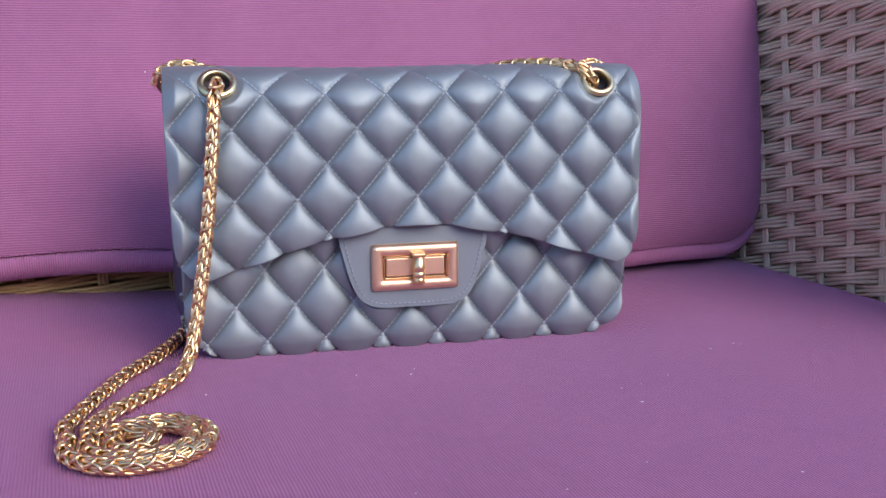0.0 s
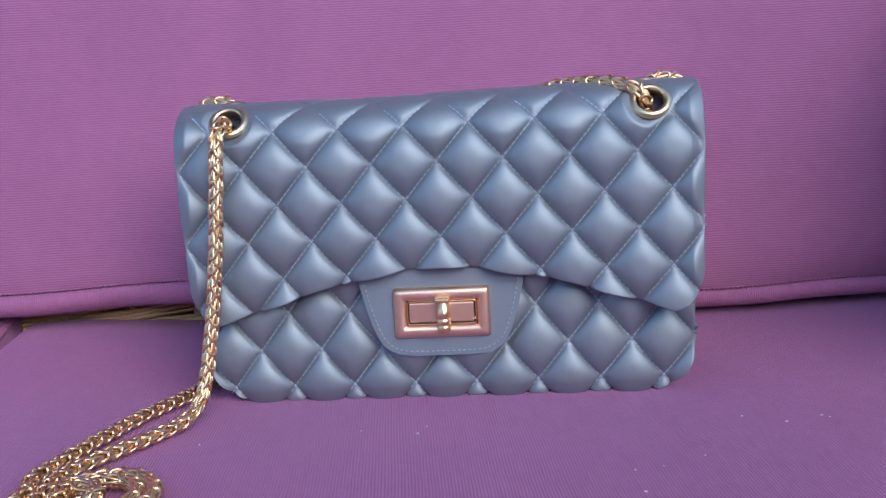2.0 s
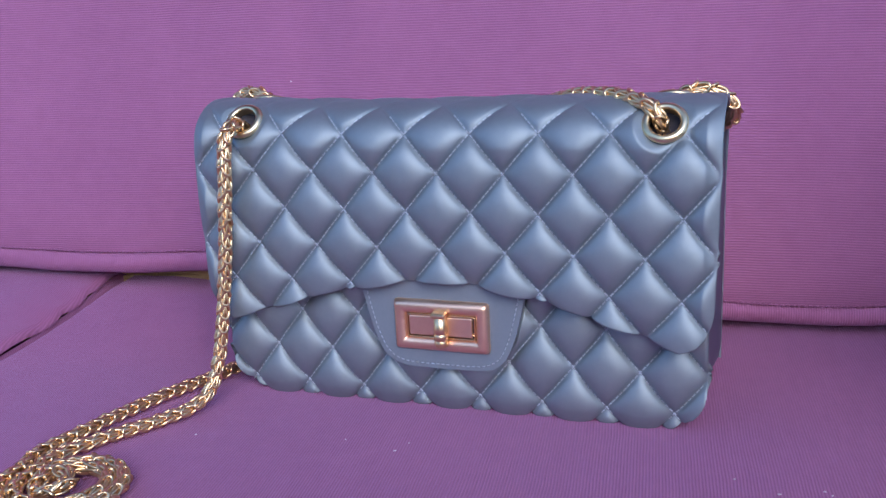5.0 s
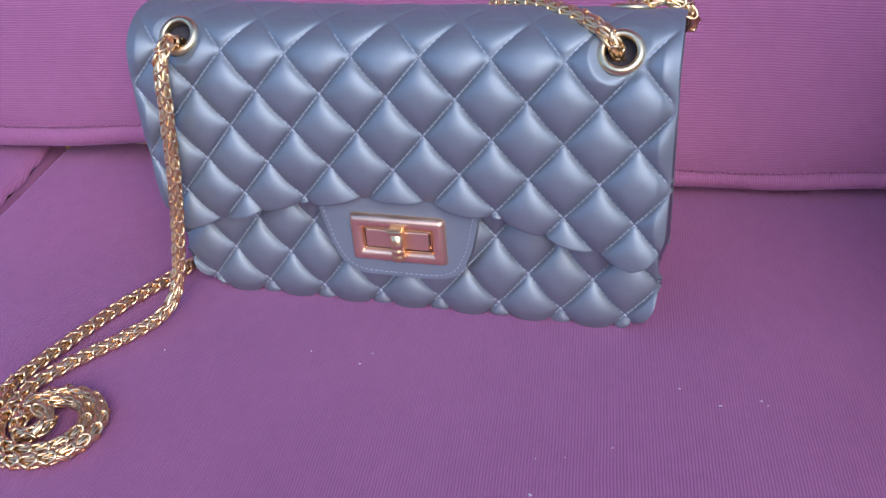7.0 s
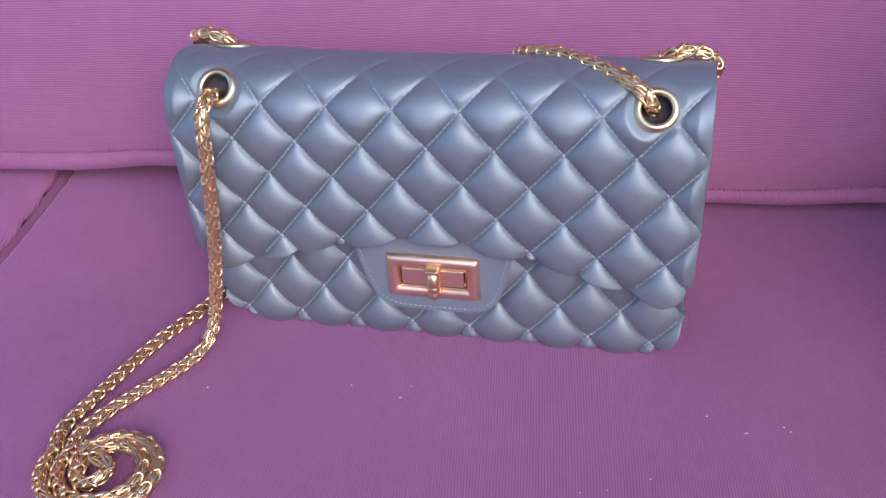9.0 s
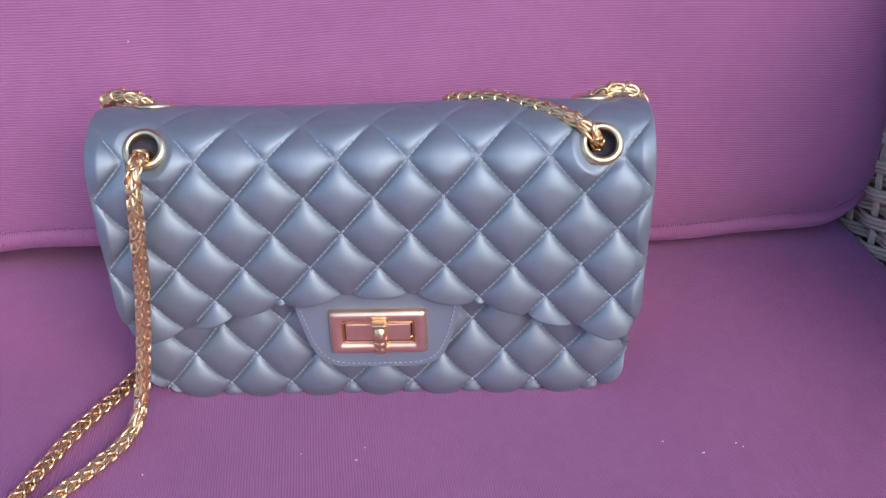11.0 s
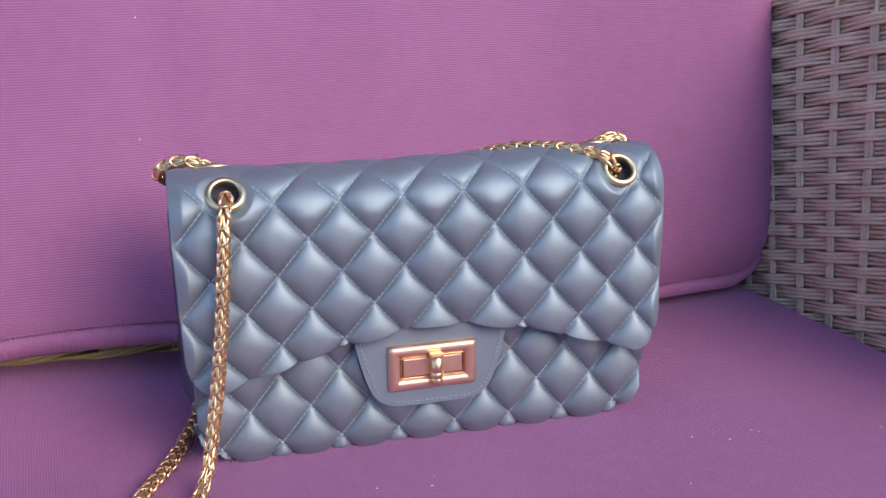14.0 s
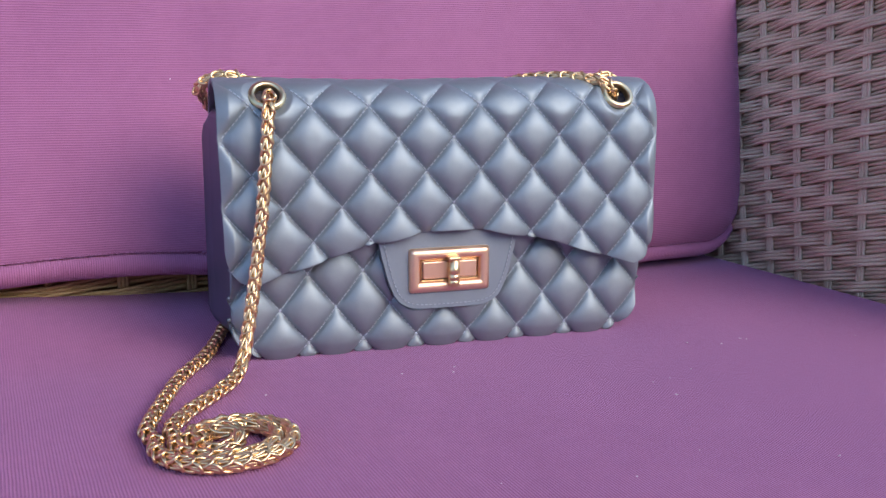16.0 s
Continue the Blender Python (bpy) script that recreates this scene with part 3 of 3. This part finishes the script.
# grommets: two in front, two on top
ring_profile = [(0.0059, -0.0030), (0.0057, 0.0004), (0.0060, 0.0010), (0.0068, 0.0013), (0.0077, 0.0011), (0.0085, 0.0004), (0.0087, -0.0003), (0.0086, -0.0010)]
for gx, gs in S_HOLES:
    c = flap_point(gx, gs, 0.0, False)
    d = flap_point(gx, gs + 0.001, 0.0, False) - flap_point(gx, gs - 0.001, 0.0, False)
    d = Vector(d).normalized()
    nrm = Vector((1, 0, 0)).cross(d)
    m = Matrix((Vector((1, 0, 0)), d, nrm)).transposed().to_4x4()
    m.translation = Vector(c) + nrm * 0.0006
    g = part("grommet", lathe_mesh(ring_profile, 44), brass, flap, "pale gold metal eyelet")
    thick(g, 0.0004, 1.0)
    g.matrix_local = m
    cup = part("hole_shade_cup", lathe_mesh([(0.0061, 0.0002), (0.0060, -0.0050), (0.0, -0.0052)], 28), dark, flap)
    cup.matrix_local = m

# tongue with its lock
half_out = smooth_line([(0.0375, 0.0660), (0.0362, 0.0560), (0.0335, 0.0440), (0.0310, 0.0350), (0.0270, 0.0262), (0.0200, 0.0222), (0.0100, 0.0218), (0.0, 0.0218)], 3)
tongue_loop = [(x - 0.0007, z) for x, z in half_out] + [(-x - 0.0007, z) for x, z in half_out[::-1][1:]]
n = len(tongue_loop)
tv = [(x, -0.0076 - 0.0006 * math.cos(x * 40), z) for x, z in tongue_loop] + [(x, -0.0040, z) for x, z in tongue_loop]
tongue = part("tongue", mesh_of(tv, [tuple(range(n))] + [tuple(range(n, 2 * n))[::-1]] + [(k, k + n, (k + 1) % n + n, (k + 1) % n) for k in range(n)], False), matte, bag, "smooth grey tongue holding the turn lock")
rounded(tongue, 0.0006, 2)
inner = np.array([((x + 0.0007) * 0.93 - 0.0007, 0.046 + (z - 0.046) * 0.915) for x, z in tongue_loop])
il = lengths(inner)
bm = bmesh.new()
for s in np.arange(0.006, il[-1] - 0.006, 0.0023):
    p, q = along(inner, np.array([s, s + 0.0013]))
    mid, d = (p + q) / 2, q - p
    m = Matrix.Translation((mid[0], -0.0083, mid[1])) @ Matrix.Rotation(-math.atan2(d[1], d[0]), 4, "Y") @ Matrix.Diagonal((0.0013, 0.00032, 0.00036, 1))
    bmesh.ops.create_cube(bm, size=1.0, matrix=m)
tagged(part("stitching", bm, thread_mat, tongue, "pale thread stitches round the edge"), kind="stuff")


def frame_mesh(w, h, rim, depth):
    """A picture-frame shape with a rounded rim, facing -y, its centre at the origin."""
    verts, faces = [], []
    prof = ((0.0, 0.0), (0.01, -0.30), (0.08, -0.62), (0.20, -0.88), (0.33, -1.0), (0.64, -1.0), (0.82, -0.88), (0.95, -0.60), (1.0, 0.0))
    for t, y in prof:
        x, z, r = w / 2 - rim * t, h / 2 - rim * t, 0.0016 * (1 - 0.7 * t)
        for cx, cz, a0 in ((x - r, z - r, 0), (-x + r, z - r, 90), (-x + r, -z + r, 180), (x - r, -z + r, 270)):
            for k in range(4):
                a = radians(a0 + 30 * k)
                verts.append((cx + r * math.cos(a), y * depth, cz + r * math.sin(a)))
    return mesh_of(verts, grid_faces(len(prof), 16, loop=True))


lock = part("turn_lock", frame_mesh(0.0424, 0.0226, 0.0059, 0.0034), rose, bag, "rose gold rectangular turn lock")
lock.location = (-0.0008, -0.0076, 0.0415)
part("inner_rim", frame_mesh(0.0308, 0.0110, 0.0008, 0.0022), gold, lock, "polished gold inner rim")
plate = part("lock_plate", box_mesh(-0.0142, 0.0140, -0.0026, -0.0004, -0.0041, 0.0046), rose, lock, "satin rose gold plate")
rounded(plate, 0.0006)
knob = part("turn_knob", lathe_mesh([(0.0, -0.0088), (0.0024, -0.0087), (0.0028, -0.0082), (0.0029, -0.0060), (0.0026, -0.0056), (0.0026, -0.0052), (0.0030, -0.0048), (0.0030, -0.0030), (0.0027, -0.0027), (0.0027, -0.0022), (0.0030, -0.0019), (0.0030, 0.0004), (0.0028, 0.0008), (0.0028, 0.0056), (0.0, 0.0058)], 24), gold, lock, "ribbed gold turning bar")
knob.location = (0.0010, -0.0052, 0.0008)
tab = part("thumb_tab", box_mesh(-0.0036, 0.0029, -0.0030, 0.0022, 0.0046, 0.0068), gold, knob)
rounded(tab, 0.0008)
# flat near-black sheet: the shade in the gaps round the plate, as colour
backing = part("recess", box_mesh(-0.0154, 0.0154, -0.0004, 0.0002, -0.0056, 0.0056), dark, lock, "near-black sheet standing in for the shade behind the plate")
screw = part("screw", lathe_mesh([(0.0, -0.0006), (0.0007, -0.0005), (0.0008, 0.0)], 12), gold, lock)
screw.matrix_local = pose(0.0142, -0.0012, -0.0030, 90, 0, 0)


# ---- chain ----
def link_mesh():
    """One link: an oval of round wire bent over into two lobes that lie on opposite sides of the chain."""
    n, sides, wire_r = 22, 7, 0.00074
    t = np.linspace(0, 2 * np.pi, n, endpoint=False)
    a = np.linspace(0, 2 * np.pi, sides, endpoint=False)
    verts, faces = [], []
    for lobe in (1, -1):
        x = 0.0050 * np.cos(t)
        y = 0.0020 * np.sin(t) * (1 + 0.35 * np.cos(t))
        c = np.stack([x, y, lobe * (0.0013 + 0.0012 * np.cos(t) - 0.0005 * (y / 0.0020) ** 2)], -1)
        way = np.roll(c, -1, 0) - np.roll(c, 1, 0)
        way /= np.linalg.norm(way, axis=1)[:, None]
        side = np.cross(way, (0, 0, 1.0))
        side /= np.linalg.norm(side, axis=1)[:, None]
        up = np.cross(side, way)
        v = c[:, None] + wire_r * (np.cos(a)[None, :, None] * side[:, None] + np.sin(a)[None, :, None] * up[:, None])
        o = len(verts)
        verts += list(v.reshape(-1, 3))
        ring = grid_faces(n, sides, loop=True) + [((n - 1) * sides + k, (n - 1) * sides + (k + 1) % sides, (k + 1) % sides, k) for k in range(sides)]
        faces += [tuple(o + i for i in f) for f in ring]
    return mesh_of(verts, faces)


LINK = link_mesh()
LINK.materials.append(gold)


def chain(path, label, pitch=0.0032, twist=0.5):
    """A wheat chain along the path: every link leans into the next, turned a quarter against it."""
    line = smooth_line(path, 4)
    total = lengths(line)[-1]
    count = int(total / pitch)
    s = np.linspace(0, total, count)
    at = along(line, s)
    way = along(line, np.minimum(s + 0.002, total)) - along(line, np.maximum(s - 0.002, 0))
    strap, up = None, Vector((0, 0, 1)) if abs(way[0][2]) < 0.7 * np.linalg.norm(way[0]) else Vector((0, -1, 0))
    for k in range(count):
        d = Vector(way[k]).normalized()
        up = (up - d * up.dot(d)).normalized()
        m = Matrix((d, up.cross(d), up)).transposed().to_4x4()
        m.translation = Vector(at[k])
        spin = 90 * (k % 2) + twist * k + random.uniform(-5, 5)
        m = m @ pose(0, 0, 0, spin, 0, 0) @ pose(0, 0, 0, 0, random.uniform(-4, 4), random.uniform(-4, 4))
        ob = part("chain_strap" if strap is None else "link", LINK, gold, bag if strap is None else strap)
        if strap is None:
            strap, home = tagged(ob, label), m
            ob.matrix_local = m
        else:
            ob.matrix_local = home.inverted() @ m
    return strap


def spiral(cx, cy, r0, r1, a0, turns, z0, z1, n):
    return [(cx + (r0 + (r1 - r0) * t) * math.cos(radians(a0 + 360 * turns * t)), cy + (r0 + (r1 - r0) * t) * 0.92 * math.sin(radians(a0 + 360 * turns * t)), z0 + (z1 - z0) * t) for t in np.linspace(0, 1, n)]


CX, CY, LIE = -0.1203, -0.1075, 0.0040
strand_a = [(-0.0885, -0.0030, 0.1235), (-0.0885, -0.0120, 0.1285), (-0.0900, -0.0195, 0.1240), (-0.0915, -0.0205, 0.1050), (-0.0945, -0.0210, 0.0750), (-0.0985, -0.0215, 0.0480), (-0.1025, -0.0230, 0.0240), (-0.1060, -0.0270, 0.0100), (-0.1105, -0.0370, LIE + 0.001), (-0.1190, -0.0490, LIE), (-0.1285, -0.0630, LIE), (-0.1370, -0.0770, LIE), (-0.1425, -0.0900, LIE)]
strand_a += spiral(CX, CY, 0.0215, 0.0105, 160, 1.05, LIE, LIE + 0.001, 26)
strand_b = [(-0.0920, 0.0265, 0.1260), (-0.0930, 0.0275, 0.1330), (-0.1010, 0.0295, 0.1365), (-0.1105, 0.0330, 0.1355), (-0.1165, 0.0370, 0.1300), (-0.1110, 0.0500, 0.1230), (-0.1020, 0.0630, 0.1080), (-0.1010, 0.0660, 0.0300), (-0.1030, 0.0620, 0.0060), (-0.1095, 0.0430, LIE), (-0.1190, 0.0060, LIE), (-0.1290, -0.0150, LIE), (-0.1375, -0.0350, LIE), (-0.1430, -0.0550, LIE), (-0.1485, -0.0750, LIE), (-0.1515, -0.0900, LIE)]
strand_b += spiral(CX, CY, 0.0285, 0.0165, 165, 0.98, LIE, LIE + 0.0008, 26)
strand_b += [(-0.1320, -0.1120, LIE), (-0.1265, -0.1170, LIE), (-0.1190, -0.1150, LIE + 0.002), (-0.1180, -0.1080, LIE + 0.003), (-0.1230, -0.1060, LIE + 0.003)]
strand_a, strand_b = ([(x + 0.0009 * min(max((-0.02 - y) / 0.03, 0.0), 1.0), y, z) for x, y, z in strand] for strand in (strand_a, strand_b))
chain(strand_a, "gold wheat chain hanging from the eyelet to the coil on the seat")
chain(strand_b, "gold wheat chain running behind the bag and coiled on the seat")
strand_c = [(0.0900, 0.0010, 0.1215), (0.0890, -0.0050, 0.1285), (0.0845, -0.0020, 0.1338), (0.0735, 0.0075, 0.1362), (0.0600, 0.0180, 0.1360), (0.0475, 0.0285, 0.1338), (0.0370, 0.0375, 0.1302), (0.0295, 0.0480, 0.1240), (0.0260, 0.0610, 0.1050), (0.0300, 0.0660, 0.0700)]
strand_d = [(0.0910, 0.0265, 0.1270), (0.0915, 0.0275, 0.1325), (0.0985, 0.0295, 0.1358), (0.1065, 0.0320, 0.1350), (0.1125, 0.0340, 0.1300), (0.1135, 0.0360, 0.1250), (0.1090, 0.0480, 0.1190), (0.1000, 0.0640, 0.1080), (0.0900, 0.0660, 0.0850), (0.0500, 0.0670, 0.0700)]
chain(strand_c, "gold wheat chain lying over the top of the bag")
chain(strand_d, "short length of gold wheat chain at the top corner")

# ---- lint on the cloth ----
bm = bmesh.new()
rng = random.Random(5)
spots = [(0.083, -0.082), (0.152, -0.0375)] + [(rng.uniform(-0.10, 0.22), rng.uniform(-0.20, -0.03)) for _ in range(22)]
for x, y in spots:
    r = rng.uniform(0.00022, 0.0005)
    m = Matrix.Translation((x, y, float(seat_height(np.array(x), np.array(y))) + r * 0.4)) @ Matrix.Rotation(rng.uniform(0, 3), 4, "Z") @ Matrix.Diagonal((r * rng.uniform(0.8, 2), r, r * 0.6, 1))
    bmesh.ops.create_icosphere(bm, subdivisions=1, radius=1.0, matrix=m)
for x, z in ((-0.1290, 0.134), (-0.1240, 0.197)):
    u, k = x + 0.018, int(np.argmin(np.abs(ws - (z - float(seam_height(x))))))
    j = int(np.argmin(np.abs(us - u)))
    m = SOFA @ Matrix.Translation((u, float(yy[k, j]) - 0.0002, float(zz[k, j]))) @ Matrix.Diagonal((0.0005, 0.00015, 0.00035, 1))
    bmesh.ops.create_icosphere(bm, subdivisions=1, radius=1.0, matrix=m)
tagged(part("lint", bm, lint_mat), "tiny pale lint specks on the purple cushion cloth", "lint", kind="stuff")
